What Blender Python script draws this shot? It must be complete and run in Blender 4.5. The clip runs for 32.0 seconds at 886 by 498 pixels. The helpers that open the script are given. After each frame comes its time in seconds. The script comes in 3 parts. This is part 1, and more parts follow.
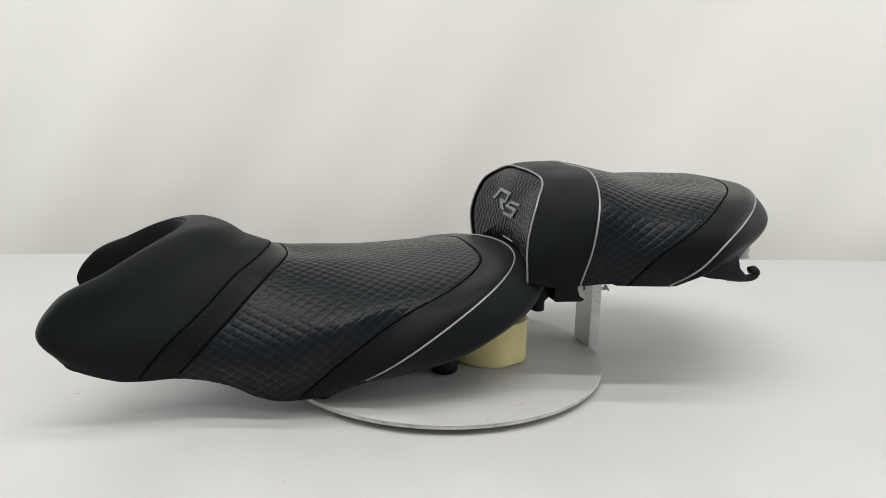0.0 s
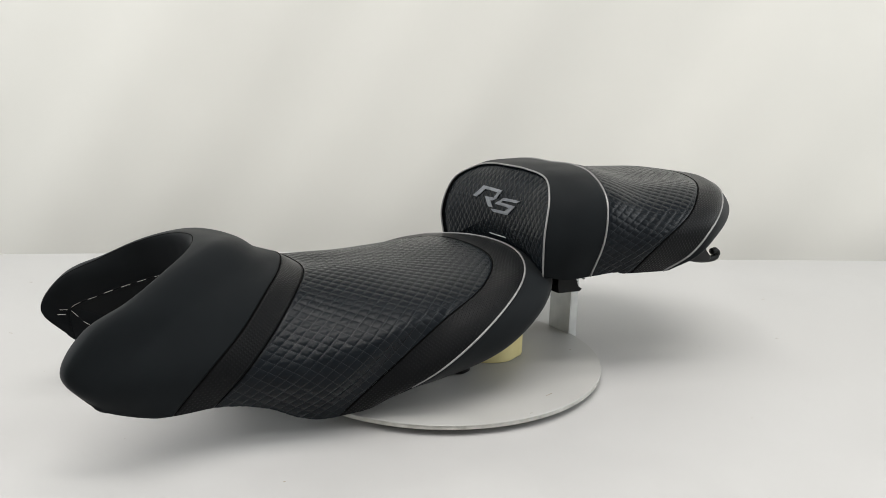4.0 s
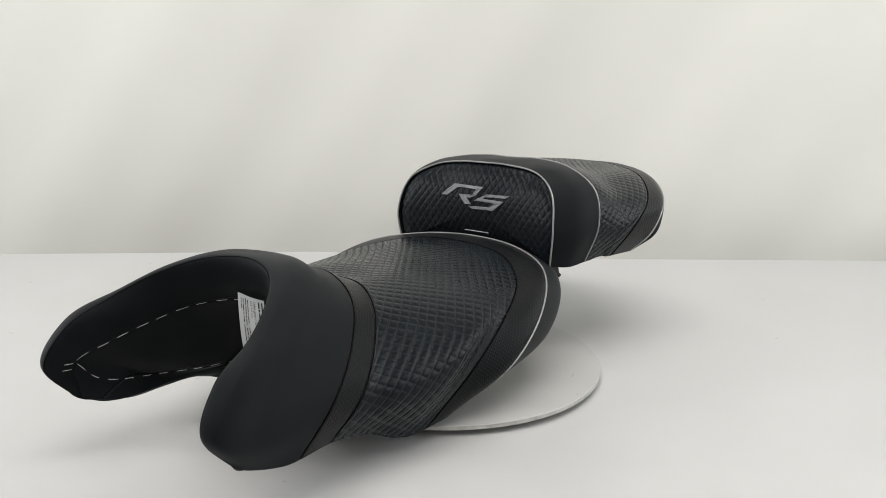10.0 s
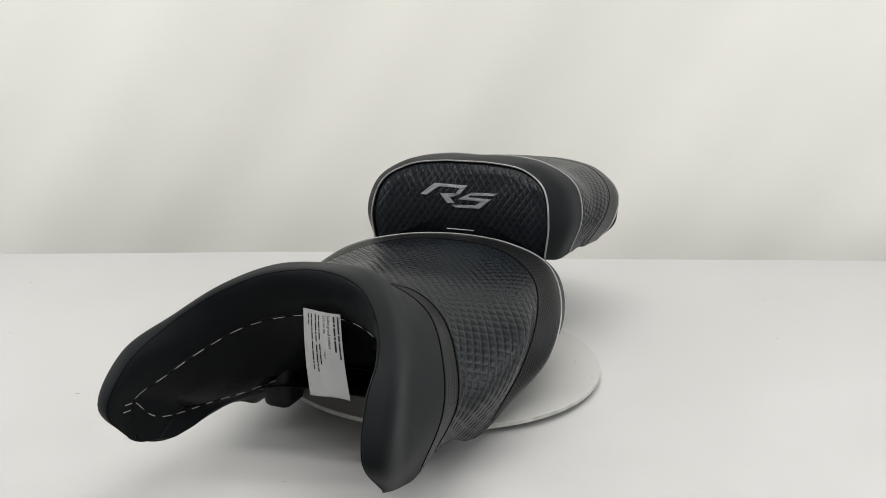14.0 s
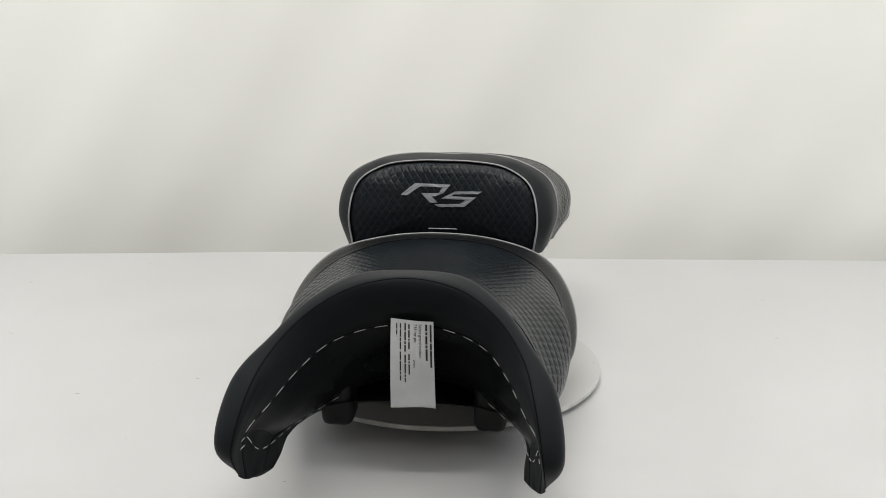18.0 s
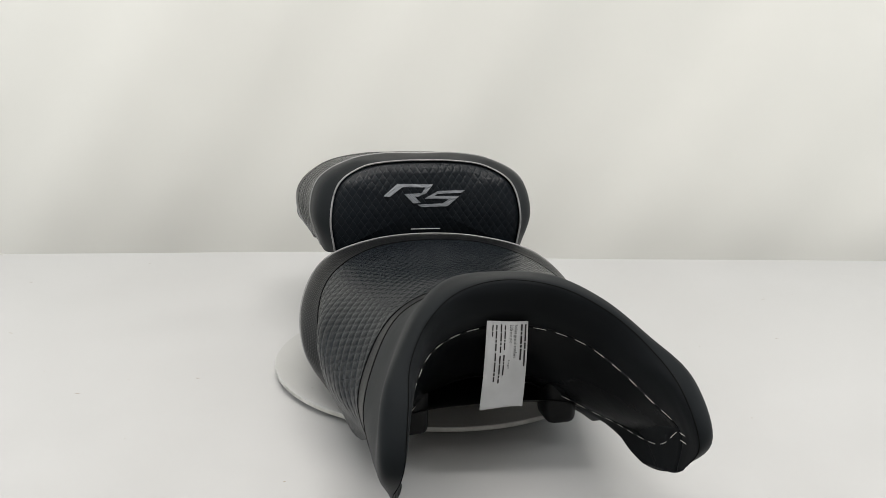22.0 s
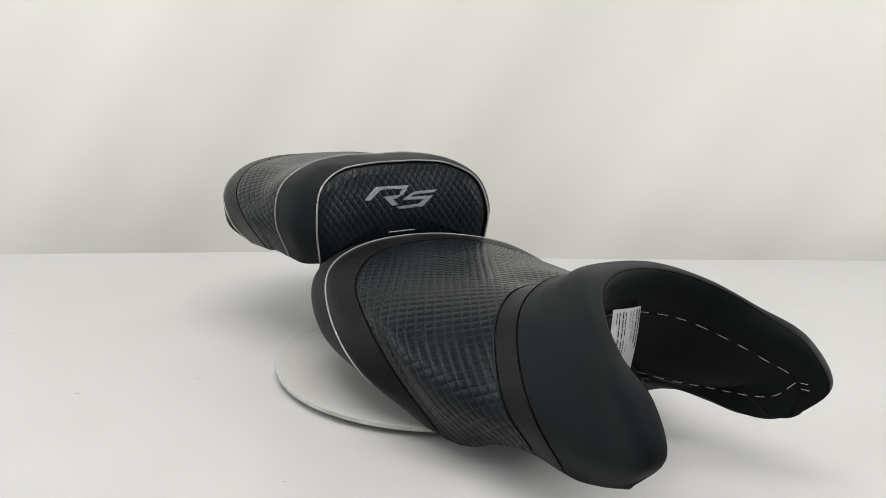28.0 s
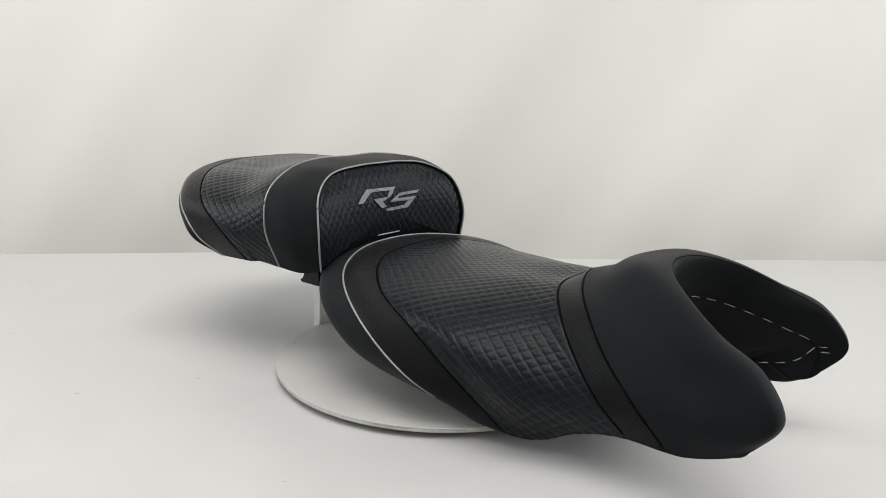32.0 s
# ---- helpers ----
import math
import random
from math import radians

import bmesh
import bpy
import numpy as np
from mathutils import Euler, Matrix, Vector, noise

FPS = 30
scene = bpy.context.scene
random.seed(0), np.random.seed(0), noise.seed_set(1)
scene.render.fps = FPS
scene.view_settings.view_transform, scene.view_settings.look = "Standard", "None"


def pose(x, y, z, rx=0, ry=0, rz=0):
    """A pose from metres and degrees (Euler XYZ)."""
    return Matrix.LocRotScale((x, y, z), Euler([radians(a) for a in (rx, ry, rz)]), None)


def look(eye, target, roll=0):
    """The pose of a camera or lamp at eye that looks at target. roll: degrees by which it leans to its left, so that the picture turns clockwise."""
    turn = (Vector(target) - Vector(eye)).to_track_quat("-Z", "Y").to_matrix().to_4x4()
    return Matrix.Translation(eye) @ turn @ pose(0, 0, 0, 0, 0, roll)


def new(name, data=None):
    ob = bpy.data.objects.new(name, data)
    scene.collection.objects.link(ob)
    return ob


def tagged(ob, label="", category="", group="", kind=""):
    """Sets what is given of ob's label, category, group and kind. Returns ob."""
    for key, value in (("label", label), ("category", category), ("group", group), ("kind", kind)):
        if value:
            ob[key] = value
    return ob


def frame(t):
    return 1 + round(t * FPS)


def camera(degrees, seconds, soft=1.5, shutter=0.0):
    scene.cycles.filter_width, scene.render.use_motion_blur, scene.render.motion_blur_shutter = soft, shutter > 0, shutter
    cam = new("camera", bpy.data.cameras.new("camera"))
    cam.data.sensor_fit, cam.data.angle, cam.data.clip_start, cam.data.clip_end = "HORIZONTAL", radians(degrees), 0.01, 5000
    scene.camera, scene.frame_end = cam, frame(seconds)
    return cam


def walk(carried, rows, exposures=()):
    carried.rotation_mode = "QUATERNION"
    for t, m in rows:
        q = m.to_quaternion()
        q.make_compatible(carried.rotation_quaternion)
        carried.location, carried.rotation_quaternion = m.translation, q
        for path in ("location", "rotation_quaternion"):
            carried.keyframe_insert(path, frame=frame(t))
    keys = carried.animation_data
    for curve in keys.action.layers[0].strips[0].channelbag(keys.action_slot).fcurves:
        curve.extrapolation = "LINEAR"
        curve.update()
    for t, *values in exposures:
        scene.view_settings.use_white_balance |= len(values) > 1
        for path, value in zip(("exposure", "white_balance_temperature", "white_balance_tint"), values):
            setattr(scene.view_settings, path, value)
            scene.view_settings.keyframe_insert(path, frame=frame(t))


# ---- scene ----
cam = camera(61.75, 32.0, soft=0.6)
EYE = (0.0, -1.0, 0.3905)
AIM = (0.00177, -0.0250, 0.1684)
walk(cam, [(0, look(EYE, AIM, 1.417)), (32, look(EYE, AIM, 1.417))])

# ---- light: ceiling tubes of a bright workshop, and added side fill ----
world = bpy.data.worlds.new("room_air")
scene.world = world
world.use_nodes = True
world.node_tree.nodes["Background"].inputs[0].default_value = (1.0, 0.98, 0.94, 1)
world.node_tree.nodes["Background"].inputs[1].default_value = 0.12


def area_lamp(name, place, sx, sy, watts, colour):
    d = bpy.data.lights.new(name, "AREA")
    d.shape, d.size, d.size_y, d.energy, d.color = "RECTANGLE", sx, sy, watts, colour
    ob = new(name, d)
    ob.matrix_world = place
    return ob


area_lamp("ceiling_tube", pose(0, -1.00, 2.93), 2.8, 0.12, 56, (1.0, 0.965, 0.93))
area_lamp("ceiling_tube", pose(0, -2.40, 2.93), 2.8, 0.12, 28, (1.0, 0.965, 0.93))
area_lamp("ceiling_tube", pose(0, -0.15, 2.93), 2.8, 0.12, 32, (1.0, 0.965, 0.93))
# invented fill lamps left and right, out of view; no known windows
area_lamp("side_fill_light", pose(2.58, -0.25, 1.25, 0, 90, 0), 1.5, 1.8, 36, (0.955, 0.99, 1.0))
area_lamp("side_fill_light", pose(-2.58, -0.25, 1.25, 0, -90, 0), 1.5, 1.8, 34, (0.955, 0.99, 1.0))
scene.view_settings.exposure = 0.0

# ---- materials ----


def material(name):
    m = bpy.data.materials.new(name)
    m.use_nodes = True
    nt = m.node_tree
    return m, nt, nt.nodes["Principled BSDF"]


def link(nt, a, b):
    nt.links.new(a, b)


def math_node(nt, op, a, b=None):
    n = nt.nodes.new("ShaderNodeMath")
    n.operation = op
    for i, v in enumerate((a, b)):
        if v is None:
            continue
        if isinstance(v, (int, float)):
            n.inputs[i].default_value = v
        else:
            link(nt, v, n.inputs[i])
    return n.outputs[0]


def noise_node(nt, scale, detail=4, rough=0.6, coords=None):
    n = nt.nodes.new("ShaderNodeTexNoise")
    n.inputs["Scale"].default_value, n.inputs["Detail"].default_value, n.inputs["Roughness"].default_value = scale, detail, rough
    if coords is None:
        coords = nt.nodes.new("ShaderNodeTexCoord").outputs["Object"]
    link(nt, coords, n.inputs["Vector"])
    return n.outputs["Fac"]


def ramp(nt, fac, stops):
    n = nt.nodes.new("ShaderNodeValToRGB")
    n.color_ramp.elements[0].position, n.color_ramp.elements[0].color = stops[0][0], (*stops[0][1], 1)
    n.color_ramp.elements[1].position, n.color_ramp.elements[1].color = stops[-1][0], (*stops[-1][1], 1)
    for p, c in stops[1:-1]:
        n.color_ramp.elements.new(p).color = (*c, 1)
    link(nt, fac, n.inputs[0])
    return n.outputs[0]


def bump(nt, bs, height, strength, distance, chain=None):
    n = nt.nodes.new("ShaderNodeBump")
    n.inputs["Strength"].default_value, n.inputs["Distance"].default_value = strength, distance
    link(nt, height, n.inputs["Height"])
    if chain is not None:
        link(nt, chain, n.inputs["Normal"])
    link(nt, n.outputs[0], bs.inputs["Normal"])
    return n.outputs[0]


def grazing_gloss(nt, bs, low, high, extra=None, power=2.5):
    """Soft plastic: hardly any gloss seen square on, more along the surface."""
    lw = nt.nodes.new("ShaderNodeLayerWeight")
    lw.inputs["Blend"].default_value = 0.5
    f = math_node(nt, "POWER", lw.outputs["Facing"], power)
    g = math_node(nt, "ADD", math_node(nt, "MULTIPLY", f, high - low), low)
    if extra is not None:
        g = math_node(nt, "ADD", g, math_node(nt, "MULTIPLY", extra, 0.18))
    link(nt, g, bs.inputs["Specular IOR Level"])


def mottled(name, dark, light, rough=(0.4, 0.6), scale=30, grain=900, relief=0.0002, strength=0.3, metal=0.0, specular=0.5, grazing=0.0):
    """A surface of one colour with soft stains and fine grain."""
    m, nt, bs = material(name)
    big = noise_node(nt, scale, 3)
    fine = noise_node(nt, grain, 2)
    link(nt, ramp(nt, big, [(0.3, dark), (0.7, light)]), bs.inputs["Base Color"])
    r = nt.nodes.new("ShaderNodeMapRange")
    r.inputs["From Min"].default_value, r.inputs["From Max"].default_value = 0.3, 0.7
    r.inputs["To Min"].default_value, r.inputs["To Max"].default_value = rough
    link(nt, big, r.inputs["Value"])
    link(nt, r.outputs[0], bs.inputs["Roughness"])
    bs.inputs["Metallic"].default_value = metal
    bs.inputs["Specular IOR Level"].default_value = specular
    if grazing:
        grazing_gloss(nt, bs, specular, grazing)
    bump(nt, bs, fine, strength, relief)
    return m


VINYL = mottled("black_vinyl", (0.0068, 0.0083, 0.0095), (0.0086, 0.0104, 0.0118), (0.56, 0.66), 14, 1600, 0.0002, 0.35, specular=0.06, grazing=0.42)
INNER = mottled("black_lining", (0.0062, 0.0072, 0.0082), (0.0082, 0.0094, 0.0106), (0.5, 0.62), 20, 1500, 0.0002, 0.3, specular=0.05, grazing=0.25)
LINER = mottled("glossy_liner", (0.0062, 0.0068, 0.0075), (0.0082, 0.009, 0.0098), (0.14, 0.20), 18, 90, 0.0008, 0.3, specular=0.06)
PLASTIC = mottled("black_plastic", (0.0035, 0.0038, 0.004), (0.006, 0.0064, 0.0068), (0.38, 0.5), 30, 700, 0.0002, 0.3, specular=0.15)
THREAD = mottled("black_thread", (0.002, 0.002, 0.002), (0.004, 0.004, 0.004), (0.8, 0.9), 60, 2500, 0.0003, 0.5, specular=0.02)
WHITE_THREAD = mottled("white_thread", (0.62, 0.61, 0.58), (0.75, 0.74, 0.70), (0.5, 0.7), 90, 3000, 0.0002, 0.4)
PIPING = mottled("silver_piping", (0.20, 0.20, 0.20), (0.28, 0.28, 0.28), (0.32, 0.45), 60, 1800, 0.0002, 0.3, metal=0.35)
EMBROIDERY = mottled("grey_embroidery", (0.155, 0.165, 0.18), (0.205, 0.217, 0.235), (0.4, 0.55), 200, 2600, 0.0004, 0.7)
PAPER = mottled("label_paper", (0.45, 0.46, 0.47), (0.54, 0.55, 0.56), (0.5, 0.65), 25, 900, 0.0002, 0.2)
INK = mottled("label_ink", (0.02, 0.02, 0.02), (0.05, 0.05, 0.05), (0.6, 0.7), 300, 900, 0.0001, 0.1)
FOAM = mottled("pale_yellow_paper", (0.60, 0.53, 0.25), (0.68, 0.61, 0.31), (0.6, 0.75), 30, 700, 0.0003, 0.3)
CARD = mottled("cardboard_core", (0.30, 0.22, 0.13), (0.40, 0.30, 0.19), (0.7, 0.85), 40, 500, 0.0003, 0.4)
ALU = mottled("dull_aluminium", (0.55, 0.56, 0.56), (0.66, 0.67, 0.66), (0.35, 0.5), 40, 900, 0.0002, 0.3, metal=0.55)
STEEL = mottled("zinc_steel", (0.55, 0.55, 0.54), (0.68, 0.68, 0.67), (0.25, 0.4), 60, 900, 0.0002, 0.2, metal=0.9)
BOARD = mottled("white_board", (0.385, 0.385, 0.375), (0.42, 0.42, 0.41), (0.35, 0.5), 9, 500, 0.0002, 0.15)
BOARD_EDGE = mottled("worn_board_edge", (0.34, 0.335, 0.31), (0.55, 0.545, 0.52), (0.5, 0.7), 45, 600, 0.0005, 0.4)
GRIME = mottled("grime_marks", (0.25, 0.22, 0.18), (0.44, 0.41, 0.36), (0.7, 0.9), 200, 900, 0.0003, 0.3)
TABLE = mottled("white_table_cloth", (0.430, 0.430, 0.428), (0.460, 0.460, 0.458), (0.34, 0.48), 6.0, 420, 0.0003, 0.2)
WALL = mottled("backdrop_paper", (0.645, 0.64, 0.605), (0.675, 0.67, 0.635), (0.7, 0.85), 2.0, 500, 0.0003, 0.15)
ROOM = mottled("room_paint", (0.50, 0.50, 0.49), (0.56, 0.56, 0.55), (0.7, 0.85), 3.0, 300, 0.0004, 0.2)
FLOOR = mottled("concrete_floor", (0.20, 0.195, 0.19), (0.28, 0.27, 0.26), (0.6, 0.8), 4.0, 200, 0.0006, 0.3)


def quilt_material():
    """Black quilted vinyl: the UVs count the stitch lines of both ways of the lozenge grid."""
    m, nt, bs = material("quilted_vinyl")
    uv = nt.nodes.new("ShaderNodeUVMap").outputs[0]
    sep = nt.nodes.new("ShaderNodeSeparateXYZ")
    link(nt, uv, sep.inputs[0])
    marks = []
    for a, b in ((sep.outputs[0], sep.outputs[1]), (sep.outputs[1], sep.outputs[0])):
        f = math_node(nt, "FRACT", a)
        d = math_node(nt, "ABSOLUTE", math_node(nt, "SUBTRACT", f, 0.5))
        near = math_node(nt, "GREATER_THAN", d, 0.462)
        dash = math_node(nt, "LESS_THAN", math_node(nt, "FRACT", math_node(nt, "MULTIPLY", b, 5.0)), 0.55)
        marks.append(math_node(nt, "MULTIPLY", near, dash))
    thread = math_node(nt, "MAXIMUM", marks[0], marks[1])
    big = noise_node(nt, 16, 3)
    base = ramp(nt, big, [(0.3, (0.0052, 0.0068, 0.0086)), (0.7, (0.0070, 0.0092, 0.0115))])
    mix = nt.nodes.new("ShaderNodeMix")
    mix.data_type = "RGBA"
    link(nt, thread, mix.inputs[0])
    link(nt, base, mix.inputs[6])
    mix.inputs[7].default_value = (0.017, 0.020, 0.024, 1)
    link(nt, mix.outputs[2], bs.inputs["Base Color"])
    grazing_gloss(nt, bs, 0.10, 0.35, thread)
    rr = math_node(nt, "ADD", math_node(nt, "MULTIPLY", big, 0.14), 0.16)
    link(nt, rr, bs.inputs["Roughness"])
    first = bump(nt, bs, thread, 0.35, 0.0006)
    bump(nt, bs, noise_node(nt, 1400, 2), 0.35, 0.0003, first)
    return m


def weave_material():
    """Carbon-look vinyl: a fine raised basket weave; the UVs count its squares."""
    m, nt, bs = material("carbon_weave_vinyl")
    uv = nt.nodes.new("ShaderNodeUVMap").outputs[0]
    ch = nt.nodes.new("ShaderNodeTexChecker")
    ch.inputs["Scale"].default_value = 1.0
    ch.inputs["Color1"].default_value, ch.inputs["Color2"].default_value = (1, 1, 1, 1), (0, 0, 0, 1)
    link(nt, uv, ch.inputs["Vector"])
    sep = nt.nodes.new("ShaderNodeSeparateXYZ")
    link(nt, uv, sep.inputs[0])
    hump = [math_node(nt, "ABSOLUTE", math_node(nt, "SINE", math_node(nt, "MULTIPLY", s, math.pi))) for s in sep.outputs[:2]]
    h = math_node(nt, "MULTIPLY", math_node(nt, "MULTIPLY", hump[0], hump[1]), math_node(nt, "ADD", math_node(nt, "MULTIPLY", ch.outputs["Fac"], 0.9), 0.1))
    # relief shading put into the colour: lighter humps, darker gaps
    link(nt, ramp(nt, h, [(0.0, (0.0046, 0.0051, 0.0057)), (1.0, (0.0072, 0.0079, 0.0088))]), bs.inputs["Base Color"])
    bs.inputs["Roughness"].default_value = 0.38
    grazing_gloss(nt, bs, 0.08, 0.48)
    first = bump(nt, bs, h, 0.44, 0.0008)
    bump(nt, bs, noise_node(nt, 1500, 2), 0.2, 0.0002, first)
    return m


QUILT = quilt_material()
WEAVE = weave_material()

# ---- mesh helpers ----


def part(name, bm, mat, parent, label="", smooth=True):
    """Links a bmesh as one mesh under a thing or a part."""
    me = bpy.data.meshes.new(name)
    bm.to_mesh(me)
    bm.free()
    return part_mesh(name, me, mat, parent, label, smooth)


def part_mesh(name, me, mat, parent, label="", smooth=True):
    me.materials.append(mat)
    if smooth:
        me.polygons.foreach_set("use_smooth", [True] * len(me.polygons))
    ob = new(name, me)
    ob.parent = parent
    if label:
        tagged(ob, label)
    return ob


def grid_mesh(name, P, uv=None, closed=False, flip=False):
    """A mesh of quads from an array of points P[i, j]."""
    n, m = P.shape[:2]
    idx = np.arange(n * m).reshape(n, m)
    if closed:
        idx = np.concatenate([idx, idx[:, :1]], 1)
    a, b, c, d = idx[:-1, :-1], idx[:-1, 1:], idx[1:, 1:], idx[1:, :-1]
    quads = np.stack([a, d, c, b] if flip else [a, b, c, d], -1).reshape(-1, 4)
    me = bpy.data.meshes.new(name)
    me.vertices.add(n * m)
    me.vertices.foreach_set("co", P.reshape(-1).astype(np.float32))
    me.loops.add(quads.size)
    me.loops.foreach_set("vertex_index", quads.reshape(-1).astype(np.int32))
    me.polygons.add(len(quads))
    me.polygons.foreach_set("loop_start", (np.arange(len(quads)) * 4).astype(np.int32))
    if uv is not None:
        lay = me.uv_layers.new(name="UVMap")
        lay.data.foreach_set("uv", uv.reshape(-1, 2)[quads.reshape(-1)].reshape(-1).astype(np.float32))
    me.update(calc_edges=True)
    me.validate()
    return me


def hermite(K, t, s):
    """Smooth curve through the points K[i] at knots t[i], at the values s. K may have any further axes."""
    K, t, s = np.asarray(K, float), np.asarray(t, float), np.asarray(s, float)
    d = np.diff(K, axis=0) / np.diff(t).reshape(-1, *[1] * (K.ndim - 1))
    h = np.diff(t)
    m = np.empty_like(K)
    m[0], m[-1] = d[0], d[-1]
    w = (h[1:] / (h[1:] + h[:-1])).reshape(-1, *[1] * (K.ndim - 1))
    m[1:-1] = d[:-1] * w + d[1:] * (1 - w)
    i = np.clip(np.searchsorted(t, s, side="right") - 1, 0, len(t) - 2)
    u = ((s - t[i]) / h[i]).reshape(-1, *[1] * (K.ndim - 1))
    hh = h[i].reshape(-1, *[1] * (K.ndim - 1))
    return ((2 * u**3 - 3 * u**2 + 1) * K[i] + (u**3 - 2 * u**2 + u) * hh * m[i]
            + (3 * u**2 - 2 * u**3) * K[i + 1] + (u**3 - u**2) * hh * m[i + 1])


def girth(half, n):
    """A whole curve over the seat from a half curve (centre line to hem), mirrored; n points, evenly spaced."""
    h = np.array(half, float)
    full = np.concatenate([(h * [-1, 1, 1])[:0:-1], h])
    t = np.concatenate([[0], np.cumsum(np.linalg.norm(np.diff(full, axis=0), axis=1))])
    fine = hermite(full, t, np.linspace(0, t[-1], 400))
    s = np.concatenate([[0], np.cumsum(np.linalg.norm(np.diff(fine, axis=0), axis=1))])
    want = np.linspace(0, s[-1], n)
    return np.stack([np.interp(want, s, fine[:, k]) for k in range(3)], 1)


class Skin:
    """The smooth cover through girth curves, in order from front to rear."""

    def __init__(self, halves, names, skew=0.0):
        self.K = np.stack([girth(h, 161) for h in halves])
        self.K[..., 1] += skew * self.K[..., 0]
        gap = np.linalg.norm(np.diff(self.K, axis=0), axis=2).mean(1)
        self.t = np.concatenate([[0], np.cumsum(gap)])
        self.at = dict(zip(names, self.t))

    def grid(self, a, b, step, vstep, v0=0.0, v1=1.0):
        a, b = (self.at[k] if isinstance(k, str) else k for k in (a, b))
        nu = max(3, int(abs(b - a) / step) + 1)
        q = np.linspace(a, b, nu)
        if abs(b - a) > 0.012 and step > 0.0015:
            near = np.array([0.0005, 0.001, 0.0016, 0.0024]) * np.sign(b - a)
            q = np.concatenate([[a], a + near, q[(np.abs(q - a) > 0.0028) & (np.abs(q - b) > 0.0028)], (b - near)[::-1], [b]])
        S = hermite(self.K, self.t, q)
        nv = max(5, int(0.45 * (v1 - v0) / vstep) + 1)
        q = np.linspace(v0, v1, nv) * (S.shape[1] - 1)
        i = np.clip(q.astype(int), 1, S.shape[1] - 3)
        f = (q - i)[None, :, None]
        p0, p1, p2, p3 = S[:, i - 1], S[:, i], S[:, i + 1], S[:, i + 2]
        return 0.5 * (2 * p1 + (p2 - p0) * f + (2 * p0 - 5 * p1 + 4 * p2 - p3) * f**2 + (3 * p1 - p0 - 3 * p2 + p3) * f**3)

    def line(self, a, n=161):
        return self.grid(a, self.at[a] + 1e-6, 1, 0.45 / n)[0]


def normals(P):
    du, dv = np.gradient(P, axis=0), np.gradient(P, axis=1)
    n = np.cross(dv, du)
    return n / (np.linalg.norm(n, axis=2, keepdims=True) + 1e-12)


def arc(P, axis):
    d = np.linalg.norm(np.diff(P, axis=axis), axis=2)
    z = np.zeros((1, P.shape[1])) if axis == 0 else np.zeros((P.shape[0], 1))
    return np.concatenate([z, np.cumsum(d, axis=axis)], axis=axis)


LONG, SHORT = 0.0164, 0.0114


def crease(P, outward, depth=0.0015, width=0.0012, ends=(True, True)):
    """Pulls the cover in at its front and rear seams."""
    s = arc(P, 0)
    e = np.full(s.shape, 9.0)
    if ends[0]:
        e = np.minimum(e, s)
    if ends[1]:
        e = np.minimum(e, s[-1:] - s)
    return P - outward * (depth * np.exp(-(e / width) ** 2))[..., None], e


def panel(name, skin, a, b, mat, parent, label="", step=0.004, vstep=0.004, sign=1.0, kind="plain", ends=(True, True), v0=0.0, v1=1.0, radius=0.165, axis_z=0.0, dense=0.0):
    P = skin.grid(a, b, step, vstep, v0, v1)
    N = normals(P) * sign
    turn = np.arctan2(P[..., 0], P[..., 2] - axis_z)
    w = radius * (turn + dense * turn ** 3)
    along = P[..., 1]
    uv = None
    Q, e = crease(P, N, ends=ends)
    if kind == "quilt":
        p, q = along / LONG + w / SHORT, along / LONG - w / SHORT
        uv = np.stack([p, q], -1)
        puff = np.clip(2.0 * np.minimum(np.abs(np.sin(np.pi * p)), np.abs(np.sin(np.pi * q))), 0, 1) ** 0.8 + 0.35 * np.abs(np.sin(np.pi * p) * np.sin(np.pi * q))
        fade = np.clip(e / 0.006, 0, 1) * np.clip((np.abs(P[..., 2]) - 0.0) / 0.02, 0, 1)
        Q = Q + N * (0.0007 * (puff - 0.6) * fade)[..., None]
    elif kind == "weave":
        uv = np.stack([along / 0.0025, w / 0.0025], -1)
    return part_mesh(name, grid_mesh(name, Q, uv, flip=sign < 0), mat, parent, label)


def tube(name, line, radius, mat, parent, label="", sides=8):
    """A cord along a line of points."""
    L = np.asarray(line, float)
    T = np.gradient(L, axis=0)
    T /= np.linalg.norm(T, axis=1, keepdims=True) + 1e-12
    up = np.where(np.abs(T[:, 2:3]) > 0.9, np.array([[1.0, 0, 0]]), np.array([[0, 0, 1.0]]))
    A = np.cross(T, up)
    A /= np.linalg.norm(A, axis=1, keepdims=True)
    B = np.cross(T, A)
    ph = np.linspace(0, 2 * math.pi, sides, endpoint=False)
    P = L[:, None] + radius * (A[:, None] * np.cos(ph)[None, :, None] + B[:, None] * np.sin(ph)[None, :, None])
    ends = np.repeat(L[[0, -1]][:, None], sides, 1)
    P = np.concatenate([ends[:1], P, ends[1:]])
    return part_mesh(name, grid_mesh(name, P, closed=True), mat, parent, label)


def box_bm(x0, x1, y0, y1, z0, z1, bevel=0.0, segments=2):
    bm = bmesh.new()
    bmesh.ops.create_cube(bm, size=1)
    for v in bm.verts:
        v.co = ((x0 + x1) / 2 + v.co.x * (x1 - x0), (y0 + y1) / 2 + v.co.y * (y1 - y0), (z0 + z1) / 2 + v.co.z * (z1 - z0))
    if bevel:
        bmesh.ops.bevel(bm, geom=bm.edges[:], offset=bevel, segments=segments, affect="EDGES", profile=0.5)
    return bm


